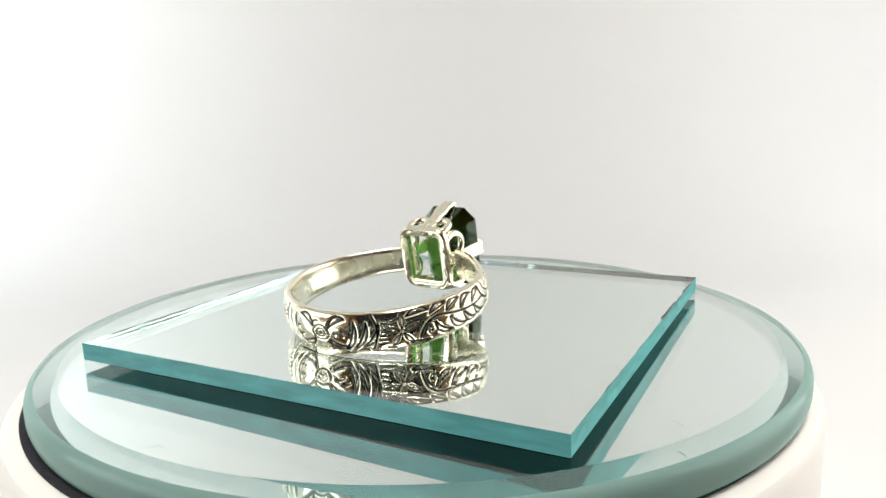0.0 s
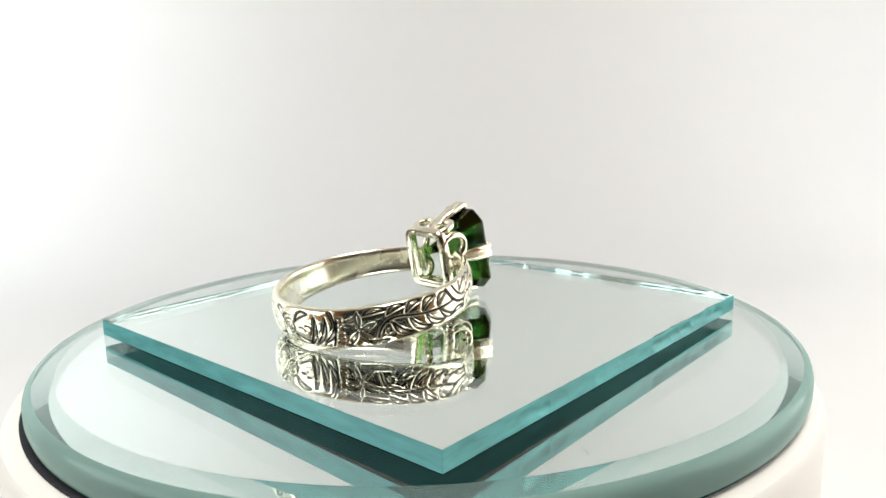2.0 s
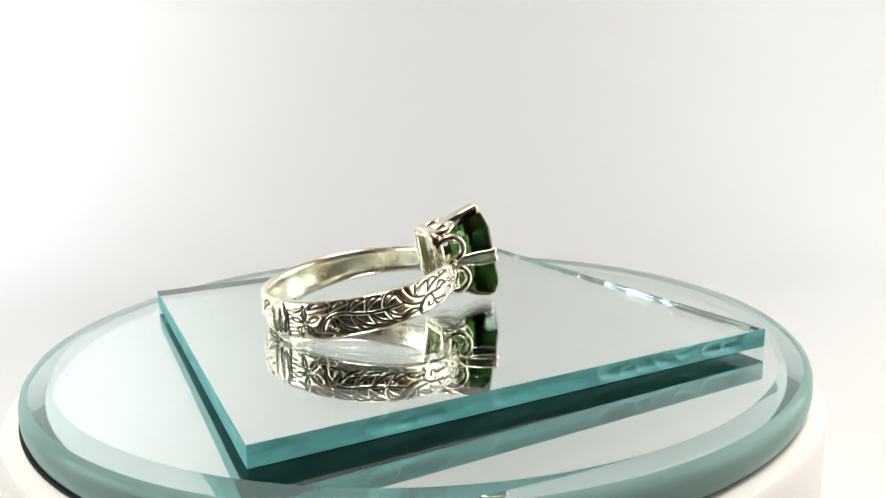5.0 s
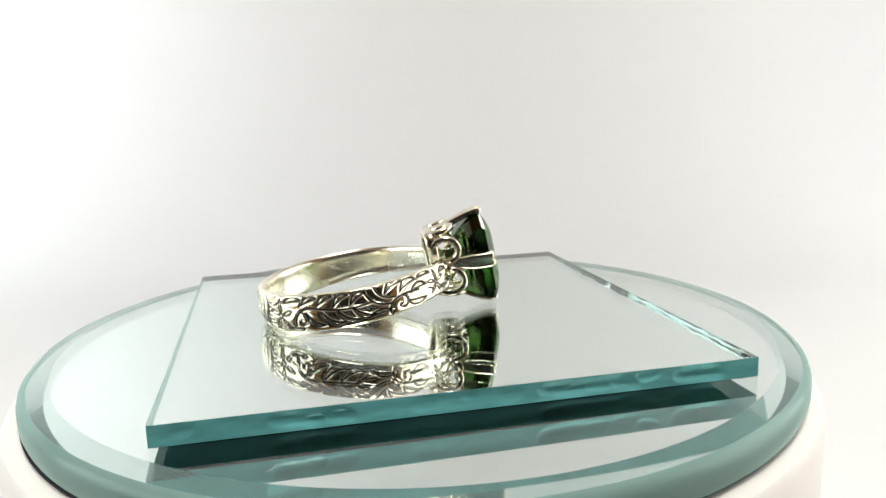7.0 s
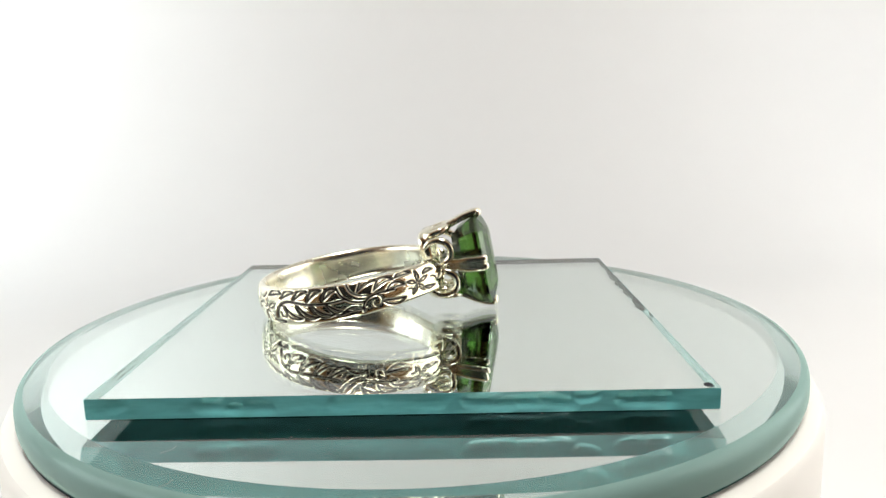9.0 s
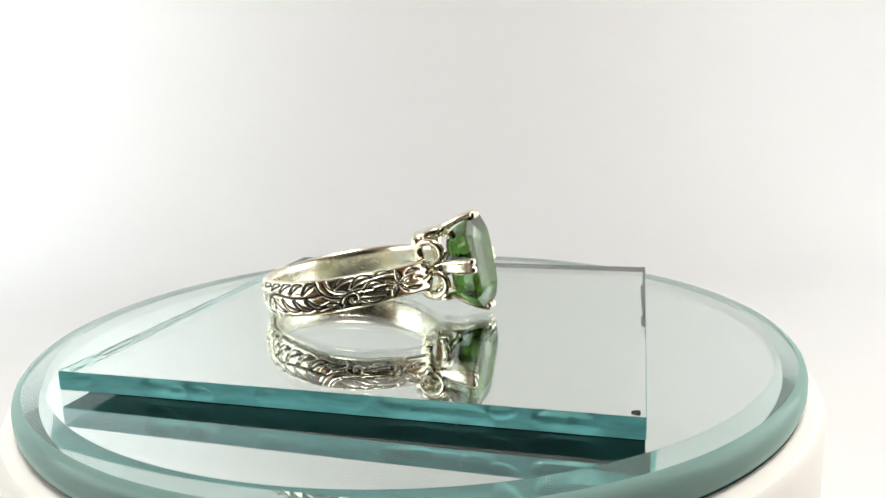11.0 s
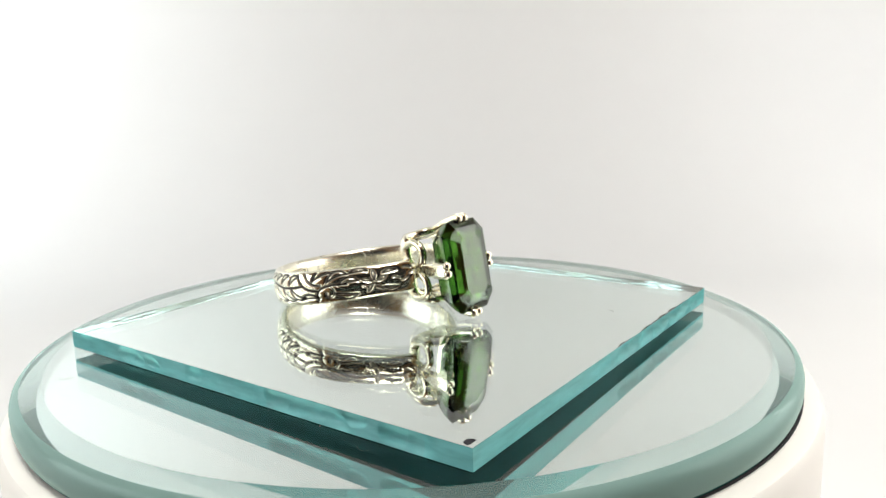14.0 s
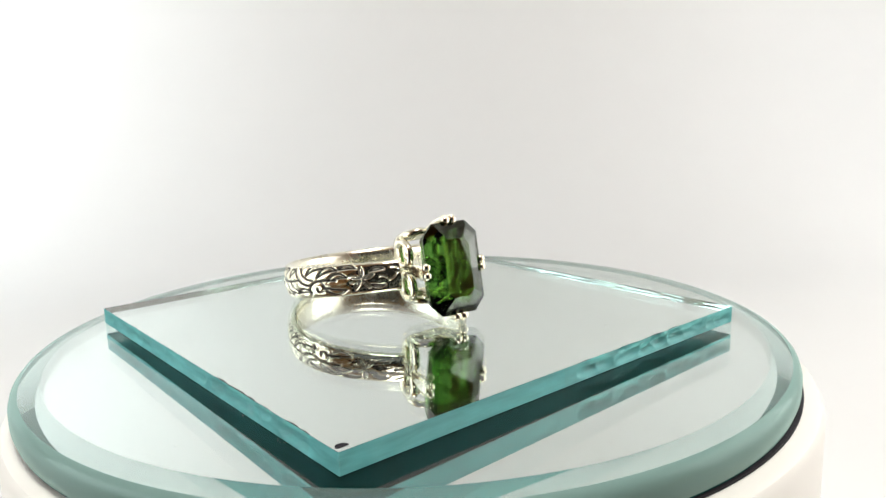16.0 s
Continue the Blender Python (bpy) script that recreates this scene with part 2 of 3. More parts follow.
def dust(thing, seed, count, place):
    """Specks and a few short fibres that lie on a mirror's face."""
    rng = random.Random(seed)
    bm = bmesh.new()
    for k in range(count):
        (x, y), r = place(rng), rng.uniform(0.03, 0.09)
        vs = [bm.verts.new((x + r * math.cos(a), y + r * rng.uniform(0.5, 1.2) * math.sin(a), 0.008)) for a in (0, 1.2, 2.5, 3.8, 5.1)]
        top = bm.verts.new((x, y, 0.02 + r * 0.5))
        for i in range(5):
            bm.faces.new((vs[i], vs[(i + 1) % 5], top))
        if k % 8 == 3:
            a, bend = rng.uniform(0, 6.3), rng.uniform(-0.4, 0.4)
            tube(bm, [(x + 0.3 * i * math.cos(a + bend * i), y + 0.3 * i * math.sin(a + bend * i), 0.03) for i in range(5)], 0.018, 5)
    tagged(part("dust", bm, DUST, thing, "grey specks and fibres of dust"), kind="stuff")


def round_mirror():
    """Bevelled round mirror; its glass ends below in the silvered face."""
    thing = tagged(new("round_mirror"), "round mirror with a wide slanted rim of pale green glass", "mirror")
    bm = bmesh.new()
    lathe(bm, [(0, 0), (37.7, 0)], slot=0)
    lathe(bm, [(37.7, 0), (39.6, -0.30)], slot=3)
    lathe(bm, [(39.6, -0.30), (40.0, -0.46), (40.3, -0.8), (40.45, -1.3), (40.45, -2.3), (40.25, -2.95)], slot=1)
    lathe(bm, [(40.25, -2.95), (39.8, -2.78), (39.7, -2.78), (0, -2.78)], slot=2)
    part("glass_disc", bm, [CLEAR, RIM, SILVERING, BEVEL], thing)
    bm = bmesh.new()
    lathe(bm, [(0, -2.82), (39.7, -2.82), (40.15, -2.99), (40.15, -3.15), (0, -3.15)])
    part("backing", bm, BACKING, thing, "dark painted mirror back")
    dust(thing, 8, 40, lambda rng: (lambda r, a: (r * math.cos(a), r * math.sin(a)))(rng.uniform(27, 37.3), rng.uniform(0, 6.28)))
    return thing


SQ, THICK = 25.4, 1.74


def square_mirror():
    """Small square mirror; its edges were cut by hand, with shell-shaped chips."""
    thing = tagged(new("square_mirror"), "small square mirror with hand-cut sea green edges", "mirror")
    n, levels = 400, 16
    rng = random.Random(11)
    dishes = [[(rng.uniform(0, 2 * SQ), rng.uniform(-1.2, -0.2), rng.uniform(1.0, 2.0), rng.uniform(0.22, 0.46), rng.uniform(-0.6, 0.6)) for _ in range(30)] for _ in range(4)]
    corners = [(-SQ, -SQ), (SQ, -SQ), (SQ, SQ), (-SQ, SQ)]
    loop = []
    for k in range(4):
        (x0, y0), (x1, y1) = corners[k], corners[(k + 1) % 4]
        nx, ny = (y1 - y0) / (2 * SQ), -(x1 - x0) / (2 * SQ)
        for i in range(n):
            s = i / n
            # chips: strong near the far end of the second edge and the start of the third
            ramp = lambda lo, hi: min(1, max(0, (s - lo) / (hi - lo)))
            chip = (0.06, 0.15 + 0.40 * ramp(0.5, 0.4) + 0.62 * ramp(0.52, 0.62) * ramp(0.97, 0.90), 0.06 + 0.94 * ramp(0.40, 0.48), 0.06)[k]
            loop.append((x0 + (x1 - x0) * s, y0 + (y1 - y0) * s, nx, ny, chip * min(1, 14 * s, 14 * (1 - s)), k, 2 * SQ * s))
    bm = bmesh.new()
    rows = []
    for lev in range(levels):
        f = lev / (levels - 1)
        z = -THICK * f
        row = []
        for x, y, nx, ny, chip, k, u in loop:
            s = noise.noise((x * 0.42, y * 0.42, z * 1.3 + 3)) + 0.6 * noise.noise((x * 1.1 + z, y * 1.1, z * 2))
            bowl = max(d * max(0, 1 - ((u - cu - lean * (z - cz)) / r) ** 2 - ((z - cz) / (0.62 * r)) ** 2) for cu, cz, r, d, lean in dishes[k])
            push = 0.012 * s + chip * min(1, 0.02 + 2.4 * f, 3 * (1 - f)) * (0.03 * s - 1.3 * bowl)
            row.append(bm.verts.new((x + nx * push, y + ny * push, z)))
        rows.append(row)
    m = len(loop)
    for lo, hi in zip(rows, rows[1:]):
        for i in range(m):
            bm.faces.new((lo[i], hi[i], hi[(i + 1) % m], lo[(i + 1) % m])).material_index = 1
    for row, slot in ((rows[0], 0), (rows[-1], 2)):
        cap = [bm.verts.new(v.co) for v in row]
        bm.faces.new(cap if slot == 0 else cap[::-1]).material_index = slot
    skin = bmesh.new()
    outer = [[skin.verts.new(v.co + Vector((nx, ny, 0)) * 0.03) for v, (x, y, nx, ny, chip, k, u) in zip(row, loop)] for row in rows]
    for lo, hi in zip(outer, outer[1:]):
        for i in range(m):
            skin.faces.new((lo[i], hi[i], hi[(i + 1) % m], lo[(i + 1) % m])).material_index = int(loop[i][4] > 0.62)
    part("cut_edge", skin, [CUT, SHELLS], thing, "ground sea green cut edge", crease=0.5)
    part("glass_plate", bm, [CLEAR, EDGE, SILVERING], thing, crease=0.5)
    bm = bmesh.new()
    q = SQ - 0.02
    for z in (-THICK - 0.012, -THICK - 0.035):
        vs = [bm.verts.new((x, y, z)) for x, y in ((-q, -q), (q, -q), (q, q), (-q, q))]
        bm.faces.new(vs)
    part("backing", bm, BACKING, thing, "dark green painted mirror back", smooth=False)
    # a flake is missing at one corner, and dust lies on the glass
    bm = bmesh.new()
    rim = [bm.verts.new((24.7 + (0.5 + 0.1 * math.sin(3 * a)) * math.cos(a), 24.65 + (0.45 + 0.12 * math.cos(2 * a)) * math.sin(a), 0.006)) for a in [i * 0.45 for i in range(14)]]
    tip = bm.verts.new((24.7, 24.6, 0.05))
    for i in range(14):
        bm.faces.new((rim[i], rim[(i + 1) % 14], tip))
    part("flake", bm, FELT, thing, "black chipped flake at the corner")
    dust(thing, 5, 26, lambda rng: (rng.uniform(-23, 23), rng.uniform(-23, 23)))
    return thing


# ---- the ring ----
R_IN, HALF = 9.85, 2.0
BAND_X, BAND_Y = 0.79, -0.79     # the band sits a little off the setting


def stroke_field(s, c, strokes):
    """How near points (s, c) of the unrolled band lie to the engraved lines, in line widths (9: far from all)."""
    near = np.full(s.shape, 9.0)
    for pts, width in strokes:
        pts = np.array(pts)
        lo, hi = pts.min(0) - 6 * width, pts.max(0) + 6 * width
        pick = (s > lo[0]) & (s < hi[0]) & (c > lo[1]) & (c < hi[1])
        if not pick.any():
            continue
        p, best = np.stack([s[pick], c[pick]], -1), None
        for a, b in zip(pts, pts[1:]):
            ab = b - a
            f = np.clip(((p - a) @ ab) / max(ab @ ab, 1e-9), 0, 1)
            d = np.hypot(*(p - a - f[:, None] * ab).T)
            best = d if best is None else np.minimum(best, d)
        near[pick] = np.minimum(near[pick], best / width)
    return near


def curve2(p0, p1, p2, n=9):
    return [tuple((1 - t) ** 2 * a + 2 * t * (1 - t) * b + t * t * d for a, b, d in zip(p0, p1, p2)) for t in [i / n for i in range(n + 1)]]


def leaf(out, x, y, ang, size, bend=0.3, w=0.10, vein=True):
    """A pointed leaf: two bowed outlines and a vein."""
    ca, sa = math.cos(ang), math.sin(ang)
    spot = lambda u, v: (x + size * (u * ca - v * sa), y + size * (u * sa + v * ca))
    out.append((curve2(spot(0, 0), spot(0.45, 0.36 + bend), spot(1, bend)), w))
    out.append((curve2(spot(0, 0), spot(0.55, -0.22 + bend), spot(1, bend)), w))
    if vein:
        out.append((curve2(spot(0.15, 0.02), spot(0.5, 0.08 + bend * 0.9), spot(0.75, bend * 0.9)), w * 0.55))


def flower(out, x, y, size):
    for k in range(5):
        a = 2 * math.pi * k / 5 + 0.3
        leaf(out, x + 0.18 * size * math.cos(a), y + 0.18 * size * math.sin(a), a, size * 0.85, 0.0, 0.095, False)
    out.append(([(x + 0.15 * size * math.cos(i * 0.7), y + 0.15 * size * math.sin(i * 0.7)) for i in range(10)], 0.08))


def crescent(out, x, y, ang, size, bow, fat=0.30, w=0.125):
    """A fat sickle leaf: two arcs of unequal bow that meet in a point."""
    ca, sa = math.cos(ang), math.sin(ang)
    spot = lambda u, v: (x + size * (u * ca - v * sa), y + size * (u * sa + v * ca))
    out.append((curve2(spot(0, 0), spot(0.55, 1.7 * bow + 0.75 * fat), spot(1, 0), 11), w))
    out.append((curve2(spot(0.05, -0.04), spot(0.55, 1.7 * bow - 0.75 * fat), spot(1, 0), 11), w * 1.2))


def curl(out, x, y, size, ang, way):
    """A volute that winds into a small eye."""
    pts = []
    for i in range(26):
        a, r = i / 25 * 5.4, size * (1 - 0.80 * i / 25)
        pts.append((x + r * math.cos(ang + way * a), y + r * math.sin(ang + way * a)))
    out.append((pts, 0.10))


def engraving():
    """Along each half of the band: an eye, ribs, a flower, a winding stem with volutes and sickle leaves, a flower at the shoulder."""
    out = []
    for r in (0.14, 0.40, 0.75):
        out.append(([(r * 1.25 * math.cos(i * 0.4), r * math.sin(i * 0.4)) for i in range(17)], 0.08))
    for hand in (1, -1):
        flip = math.pi if hand < 0 else 0.0

        def bow(x0, y0, x1, y1, x2, y2, w=0.10):
            out.append((curve2((hand * x0, y0), (hand * x1, y1), (hand * x2, y2), 12), w))

        def sickle(x, y, a, size, b, fat=0.30):
            crescent(out, hand * x, y, flip + hand * a, size, hand * b, fat)

        # leaning ribs, a fan of ticks and a flower
        sickle(0.9, 0.55, 0.45, 2.0, 0.2, 0.34)
        sickle(0.9, -0.75, -0.3, 2.2, -0.2, 0.30)
        for k in range(3):
            sickle(2.6 + 0.95 * k, -1.75 + 0.2 * k, 1.25 - 0.12 * k, 3.1 - 0.15 * k, -0.16, 0.16)
        bow(5.3, 1.85, 6.4, 0.2, 5.1, -1.85, 0.16)
        for k in range(6):
            bow(6.0, 1.2 - 0.45 * k, 6.3, 1.2 - 0.45 * k, 6.6, 1.1 - 0.42 * k, 0.07)
        flower(out, hand * 8.1, -0.1, 1.65)
        sickle(8.6, 1.25, 0.10, 2.3, 0.12, 0.26)
        sickle(8.8, -1.45, -0.02, 1.9, -0.10, 0.24)
        # a long acanthus leaf: its stem rises and falls, fat lobes sweep below and above it
        bow(9.8, -1.1, 10.4, 1.1, 12.8, 0.55, 0.16)
        bow(12.8, 0.55, 15.6, -0.1, 18.4, 0.35, 0.16)
        curl(out, hand * 10.9, -0.55, 0.85, flip + hand * 1.7, -hand)
        for x, y, a, size, b in ((11.3, 0.15, -0.62, 2.4, -0.22), (13.0, 0.15, -0.56, 2.6, -0.24), (14.7, 0.0, -0.50, 2.5, -0.24), (16.3, 0.0, -0.46, 2.4, -0.22)):
            sickle(x, y, a, size, b, 0.24)
        for x, y, a, size, b in ((10.9, 1.0, 0.30, 1.9, 0.16), (12.7, 0.8, 0.42, 1.9, 0.2), (14.4, 0.55, 0.55, 1.9, 0.22), (16.1, 0.5, 0.52, 1.9, 0.22)):
            sickle(x, y, a, size, b, 0.30)
        # a swirl, then a volute with fat leaves that sweep up to the shoulder
        bow(17.6, 1.75, 18.0, -0.2, 20.1, -0.35, 0.17)
        bow(18.7, 1.8, 18.9, 0.4, 20.6, 0.25, 0.13)
        sickle(17.6, -1.35, 0.05, 2.6, 0.16, 0.2)
        curl(out, hand * 21.4, -0.75, 0.95, flip + hand * 1.9, -hand)
        bow(20.0, -1.5, 19.7, 0.6, 23.6, 0.1, 0.16)
        for x, y, a, size, b in ((19.6, 0.8, 0.34, 2.4, 0.24), (21.3, 0.55, 0.28, 2.6, 0.24), (22.6, 0.05, 0.12, 2.4, 0.2), (22.2, -0.9, -0.12, 2.6, -0.14)):
            sickle(x, y, a, size, b)
        sickle(24.0, 1.35, 0.02, 2.1, 0.14, 0.24)
        flower(out, hand * 26.7, 0.0, 1.45)
        for y in (-1.2, 1.2):
            sickle(27.7, y * 0.7, 0.1 * y, 1.6, 0.1 * y, 0.26)
    return out


def ring_band(parent):
    first = math.radians(16.5)
    nphi, nc, ni = 960, 60, 8
    phi = np.linspace(first, 2 * math.pi - first, nphi)
    c = np.linspace(-1, 1, nc)
    P, Cc = np.meshgrid(phi, c, indexing="ij")
    s = (P - math.pi) * 10.9
    lines = engraving()
    near = stroke_field(s, Cc * HALF, lines)
    # small leaves and nicks fill what is left bare
    rng = random.Random(3)
    extra = []
    for _ in range(900):
        i, j = rng.randrange(nphi), rng.randrange(6, nc - 6)
        if near[i, j] > 5.0 and all(math.hypot(s[i, j] - q[0][0], c[j] * HALF - q[0][1]) > 0.85 for q, w in extra):
            x, y, a = s[i, j], c[j] * HALF, rng.choice((-1, 1)) * rng.uniform(0.25, 0.6)
            run = math.copysign(1, x)
            extra.append((curve2((x, y), (x + run * 0.45, y + 0.05), (x + run * 0.8 * math.cos(a), y + 0.8 * math.sin(a))), 0.10))
    near = np.minimum(near, stroke_field(s, Cc * HALF, extra))
    edge = np.clip((0.93 - np.abs(Cc)) / 0.06, 0, 1)
    field = np.clip(1.45 - near, 0, 1) * edge
    pillow = np.exp(-(near / 2.6) ** 2) * edge
    off = np.minimum(P, 2 * math.pi - P)
    tuck = np.exp(-((off - 0.80) / 0.50) ** 2) * np.where(P < math.pi, 0.65, 0.35)
    slim = np.clip((2.5 - off) / 2.1, 0, 1)
    slim = 1 - np.where(P < math.pi, 0.16, 0.24) * slim * slim * (3 - 2 * slim)
    sag = 0.34 * (1 + np.cos(off))
    r = R_IN - tuck + 0.30 + 0.45 * np.sqrt(np.clip(1 - Cc ** 16, 0, 1)) + 0.43 * (1 - Cc ** 2) - 0.12 * field - 0.038 * pillow
    zc = Cc * HALF * slim - sag
    # inner face
    ci = np.linspace(1, -1, ni)
    Pi, Ci = np.meshgrid(phi, ci, indexing="ij")
    ri = R_IN - tuck[:, :1] + 0.2 * np.abs(Ci) ** 6
    rr, zz, pp = np.concatenate([r, ri], 1), np.concatenate([zc, Ci * HALF * 0.985 * slim[:, :1] - sag[:, :1]], 1), np.concatenate([P, Pi], 1)
    patina = np.concatenate([field ** 1.5, np.zeros_like(ri)], 1)
    co = np.stack([BAND_X + rr * np.sin(pp), BAND_Y + rr * np.cos(pp), zz], -1) * MM
    k = nc + ni
    idx = np.arange(nphi * k).reshape(nphi, k)
    nxt = np.roll(idx, -1, 1)
    quads = np.stack([idx[:-1], idx[1:], nxt[1:], nxt[:-1]], -1).reshape(-1, 4)
    faces = quads.tolist() + [idx[0].tolist(), idx[-1][::-1].tolist()]
    mesh = bpy.data.meshes.new("band")
    mesh.from_pydata(co.reshape(-1, 3).tolist(), [], faces)
    mesh.materials.append(ENGRAVED)
    mesh.materials.append(SATIN)
    mesh.attributes.new("patina", "FLOAT", "POINT").data.foreach_set("value", patina.ravel().astype(np.float32))
    mesh.polygons.foreach_set("use_smooth", [True] * len(mesh.polygons))
    inner = (np.arange(len(faces)) % k >= nc - 1) & (np.arange(len(faces)) < len(quads))
    mesh.polygons.foreach_set("material_index", inner.astype(np.int32))
    ob = new("band", mesh)
    ob.parent = parent
    return tagged(ob, "domed silver band engraved with flowers and scrolls")


BASE_Y, TIP_Y, DROP = 7.35, 14.0, -0.6     # the setting's inner frame, the prong tips, the stone's drop


def rounded_loop(hx, hz, r, y, n=6, cz=0.0):
    pts = []
    for k, (sx, sz) in enumerate(((1, 1), (-1, 1), (-1, -1), (1, -1))):
        for i in range(n + 1):
            a = k * math.pi / 2 + i / n * math.pi / 2
            pts.append(Vector((sx * (hx - r) + r * math.cos(a), y, cz + sz * (hz - r) + r * math.sin(a))))
    return pts


def base_frame(parent):
    """Rectangular strip with rounded corners on which the arches stand."""
    bm = bmesh.new()
    rows = []
    for d, y in ((0.12, 0.25), (0.12, 0.95), (-0.12, 1.2), (-0.55, 1.2), (-0.9, 0.95), (-0.9, 0.2), (-0.6, 0.0), (-0.1, 0.0)):
        rows.append([bm.verts.new(v + Vector((0, 0, 0))) for v in rounded_loop(3.05 + d, 3.6 + d, max(0.4, 1.4 + d), BASE_Y + y)])
    m = len(rows[0])
    for a in range(len(rows)):
        lo, hi = rows[a], rows[(a + 1) % len(rows)]
        for i in range(m):
            bm.faces.new((lo[i], lo[(i + 1) % m], hi[(i + 1) % m], hi[i]))
    part("base_frame", bm, SILVER, parent)


def prong(parent, foot, tip, across, groove):
    """A flat strip from the frame out to the stone's edge, ending in two beads that grip it."""
    bm = bmesh.new()
    foot, tip, across = Vector(foot), Vector(tip), Vector(across)
    out = Vector((tip.x - foot.x, 0, tip.z - foot.z))
    path = bezier(foot, foot + Vector((0, 2.2, 0)) + out * 0.12, tip - Vector((0, 2.4, 0)) - out * 0.16, tip, 14)
    rings = []
    for i, q in enumerate(path):
        way = (path[min(i + 1, 14)] - path[max(i - 1, 0)]).normalized()
        up = across.cross(way).normalized()
        w, h = 0.88 - 0.24 * math.sin(math.pi * min(1, i / 10)) - 0.05 * i / 14, 0.42
        ring = []
        for k in range(24):
            c, d = math.cos(2 * math.pi * k / 24), math.sin(2 * math.pi * k / 24)
            waist = 1 - groove * math.exp(-(c / 0.22) ** 2)      # two wires lie side by side
            ring.append(bm.verts.new(q + across * w * math.copysign(abs(c) ** 0.8, c) + up * h * waist * math.copysign(abs(d) ** 0.55, d)))
        rings.append(ring)
    for lo, hi in zip(rings, rings[1:]):
        for k in range(24):
            bm.faces.new((lo[k], lo[(k + 1) % 24], hi[(k + 1) % 24], hi[k]))
    bm.faces.new(rings[0][::-1])
    bm.faces.new(rings[-1])
    claw = part("prong", bm, SILVER, parent)
    for sgn in (-1, 1):
        bm = bmesh.new()
        spot = tip + across * 0.43 * sgn - out.normalized() * 0.15 + Vector((0, 0.05, 0))
        bmesh.ops.create_uvsphere(bm, u_segments=14, v_segments=9, radius=0.47, matrix=Matrix.Translation(spot) @ Matrix.Diagonal((1, 0.92, 1, 1)))
        part("bead", bm, SILVER, claw)


def arch(parent, centre, ahead, aside, wire=0.44):
    """A closed wire loop beside a prong, standing on the frame."""
    bm = bmesh.new()
    centre, ahead, aside = Vector(centre), Vector(ahead), Vector(aside)
    normal = ahead.cross(aside).normalized()
    rows = []
    for i in range(28):
        a = 2 * math.pi * i / 28
        q = ahead * math.cos(a) + aside * math.sin(a)
        out = q.normalized()
        rows.append([bm.verts.new(centre + q + wire * (out * math.cos(k * math.pi / 5) + normal * math.sin(k * math.pi / 5))) for k in range(10)])
    for i in range(28):
        lo, hi = rows[i], rows[(i + 1) % 28]
        for k in range(10):
            bm.faces.new((lo[k], lo[(k + 1) % 10], hi[(k + 1) % 10], hi[k]))
    part("arch", bm, SILVER, parent)


def gemstone(parent):
    """Long octagon: table, crown, girdle, and a pavilion that ends in a broad flat culet."""
    bm = bmesh.new()

    def octagon(hx, hz, cut, y):
        return [bm.verts.new((x, y, z + DROP)) for x, z in ((hx, hz - cut), (hx - cut, hz), (-hx + cut, hz), (-hx, hz - cut), (-hx, -hz + cut), (-hx + cut, -hz), (hx - cut, -hz), (hx, -hz + cut))]

    rows = [octagon(1.62, 3.05, 0.62, 14.85), octagon(2.75, 4.1, 1.0, 14.42), octagon(3.44, 4.85, 1.35, 13.95), octagon(3.44, 4.85, 1.35, 13.7),
            octagon(3.0, 4.4, 1.15, 12.6), octagon(2.3, 3.8, 0.95, 11.5), octagon(1.45, 3.0, 0.6, 10.75)]
    bm.faces.new(rows[0])
    for lo, hi in zip(rows, rows[1:]):
        for i in range(8):
            bm.faces.new((lo[i], hi[i], hi[(i + 1) % 8], lo[(i + 1) % 8]))
    bm.faces.new(rows[-1][::-1])
    bmesh.ops.recalc_face_normals(bm, faces=bm.faces)
    part("gemstone", bm, GEM, parent, "deep green step-cut octagonal gemstone", smooth=False)


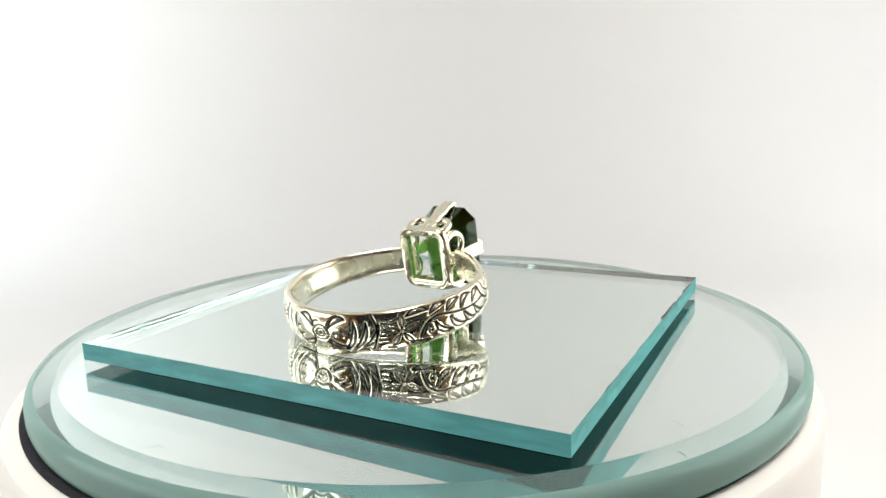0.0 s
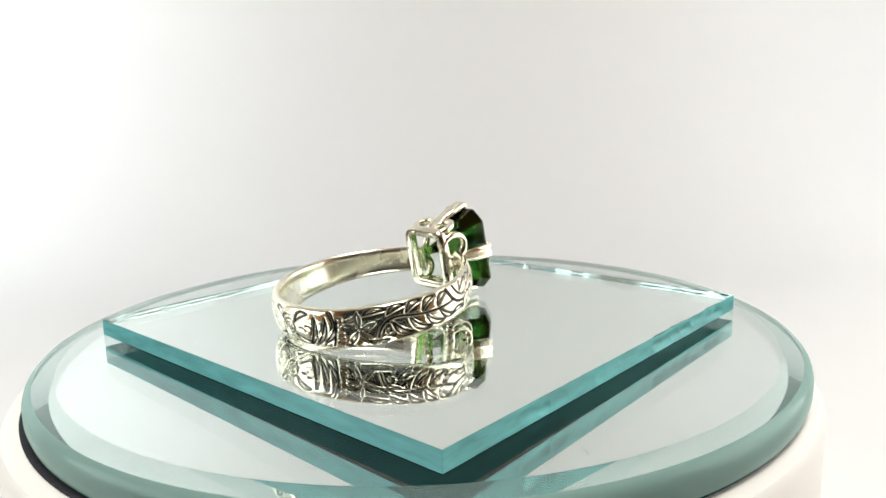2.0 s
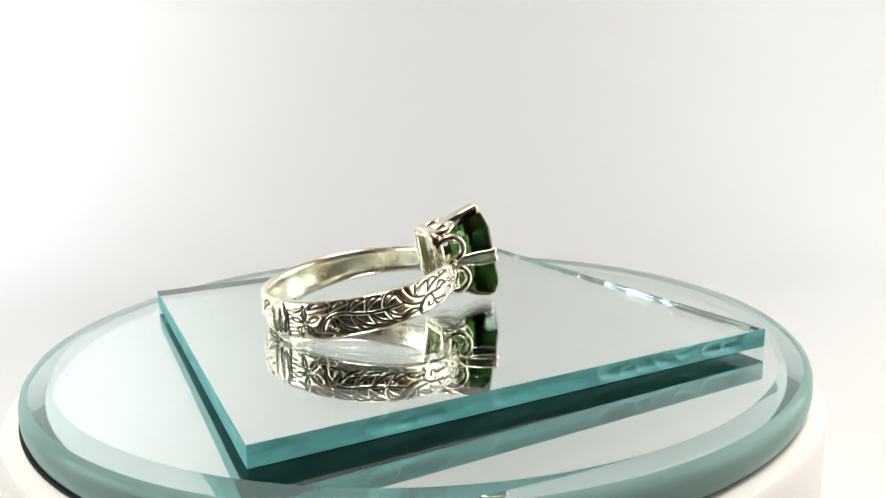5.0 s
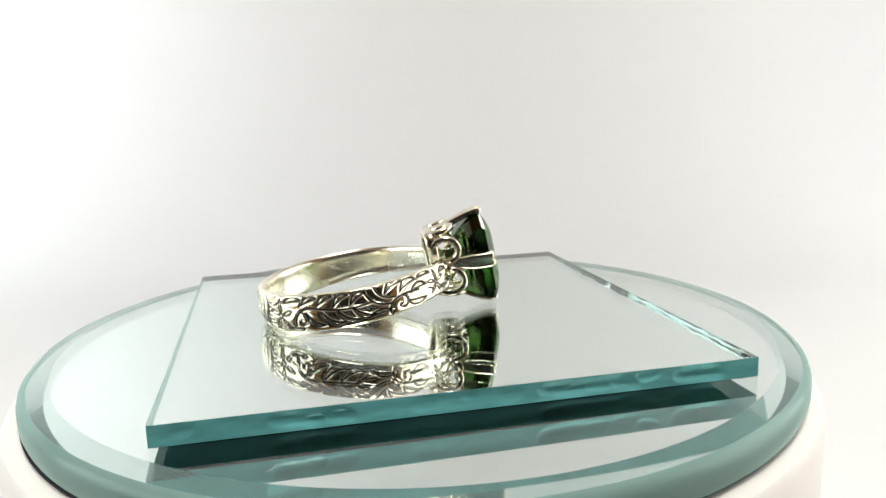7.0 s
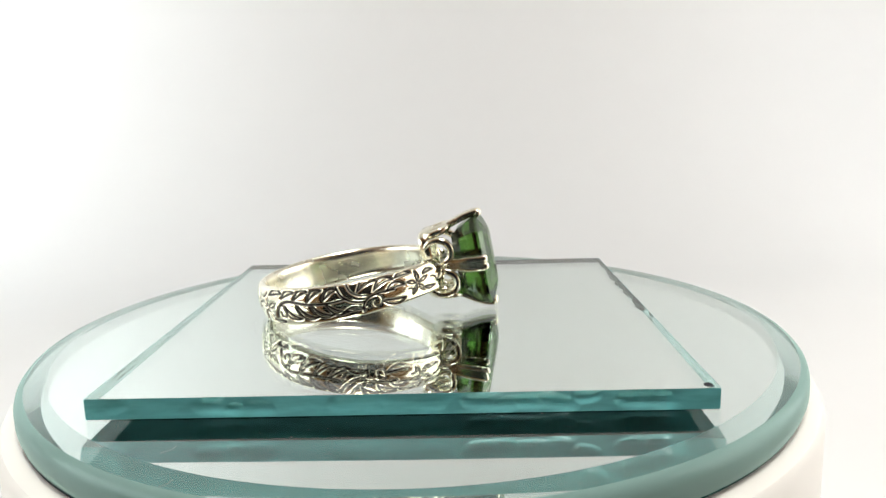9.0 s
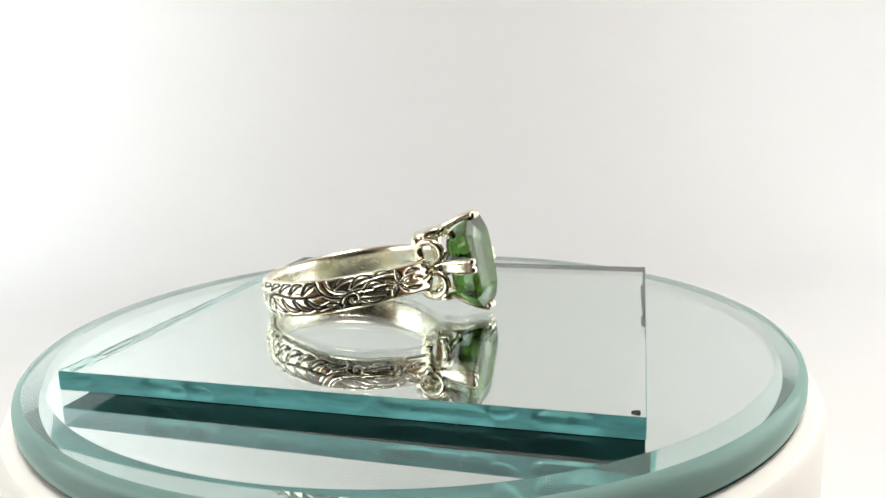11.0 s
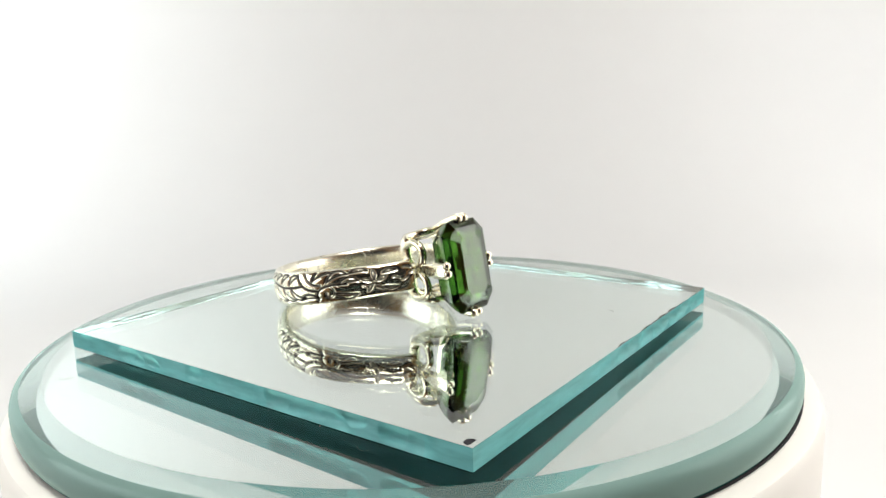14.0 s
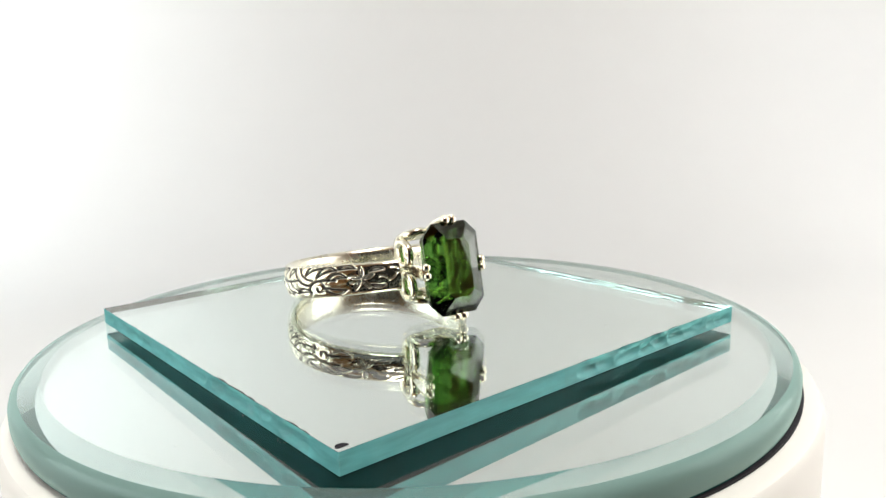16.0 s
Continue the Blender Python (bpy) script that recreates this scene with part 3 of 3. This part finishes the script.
def finger_ring():
    thing = tagged(new("ring"), "engraved silver ring with a green step-cut stone", "ring")
    ring_band(thing)
    base_frame(thing)
    gemstone(thing)
    y0 = BASE_Y + 0.5
    for sx in (1, -1):
        prong(thing, (sx * 2.6, y0, -0.1), (sx * 3.62, TIP_Y, DROP), (0, 0, 1), 0.12)
        for sz in (1, -1):
            arch(thing, (sx * 2.97, 9.2, sz * 1.72 - 0.4), (sx * 0.2, 1.5, 0), (0, 0, 1.32), 0.42)
    for sz in (1, -1):
        prong(thing, (0, y0, sz * 3.05), (0, TIP_Y, DROP + sz * 5.2), (1, 0, 0), 0.38)
        for sx in (1, -1):
            arch(thing, (sx * 1.45, 9.1, sz * 3.45 - 0.1), (0, 1.4, sz * 0.25), (1.05, 0, 0), 0.43)
    return thing


def tablet():
    """An added dark slab for the phone behind the lens, seen in the silver's reflections."""
    bm = bmesh.new()
    bmesh.ops.create_cube(bm, size=1, matrix=Matrix.Diagonal((145, 120, 8, 1)))
    bmesh.ops.bevel(bm, geom=bm.edges, offset=3, segments=3, affect="EDGES")
    ob = part("tablet", bm, BLACK)
    ob.matrix_world = CAM_POSE @ Matrix.Translation((0.012, -0.0025, 0.0065))
    return tagged(ob, "black slab standing in for the phone behind the lens", "tablet")


tablet()
TURNTABLE, DISC, PLATE, RING = turntable(), round_mirror(), square_mirror(), finger_ring()
RING_TURN = Matrix.Rotation(math.radians(-4.8), 4, "Z") @ Matrix.Rotation(math.radians(10.4), 4, "X")
RING_AT = Vector((1.0, 8.05, 5.75)) * MM - RING_TURN.to_3x3() @ (Vector((0, TIP_Y, DROP)) * MM)


def motions():
    for thing, local in ((TURNTABLE, Matrix.Translation((0, 0, -0.22 * MM))), (DISC, Matrix.Translation((0.75 * MM, 0.15 * MM, -1.80 * MM))),
                         (PLATE, Matrix.Translation((1.35 * MM, 0.07 * MM, 0))), (RING, Matrix.Translation(RING_AT) @ RING_TURN)):
        walk(thing, [(t / 2, Matrix.Translation((0, 0, TOP)) @ Matrix.Rotation(turn_at(t / 2), 4, "Z") @ local) for t in range(33)])


motions()
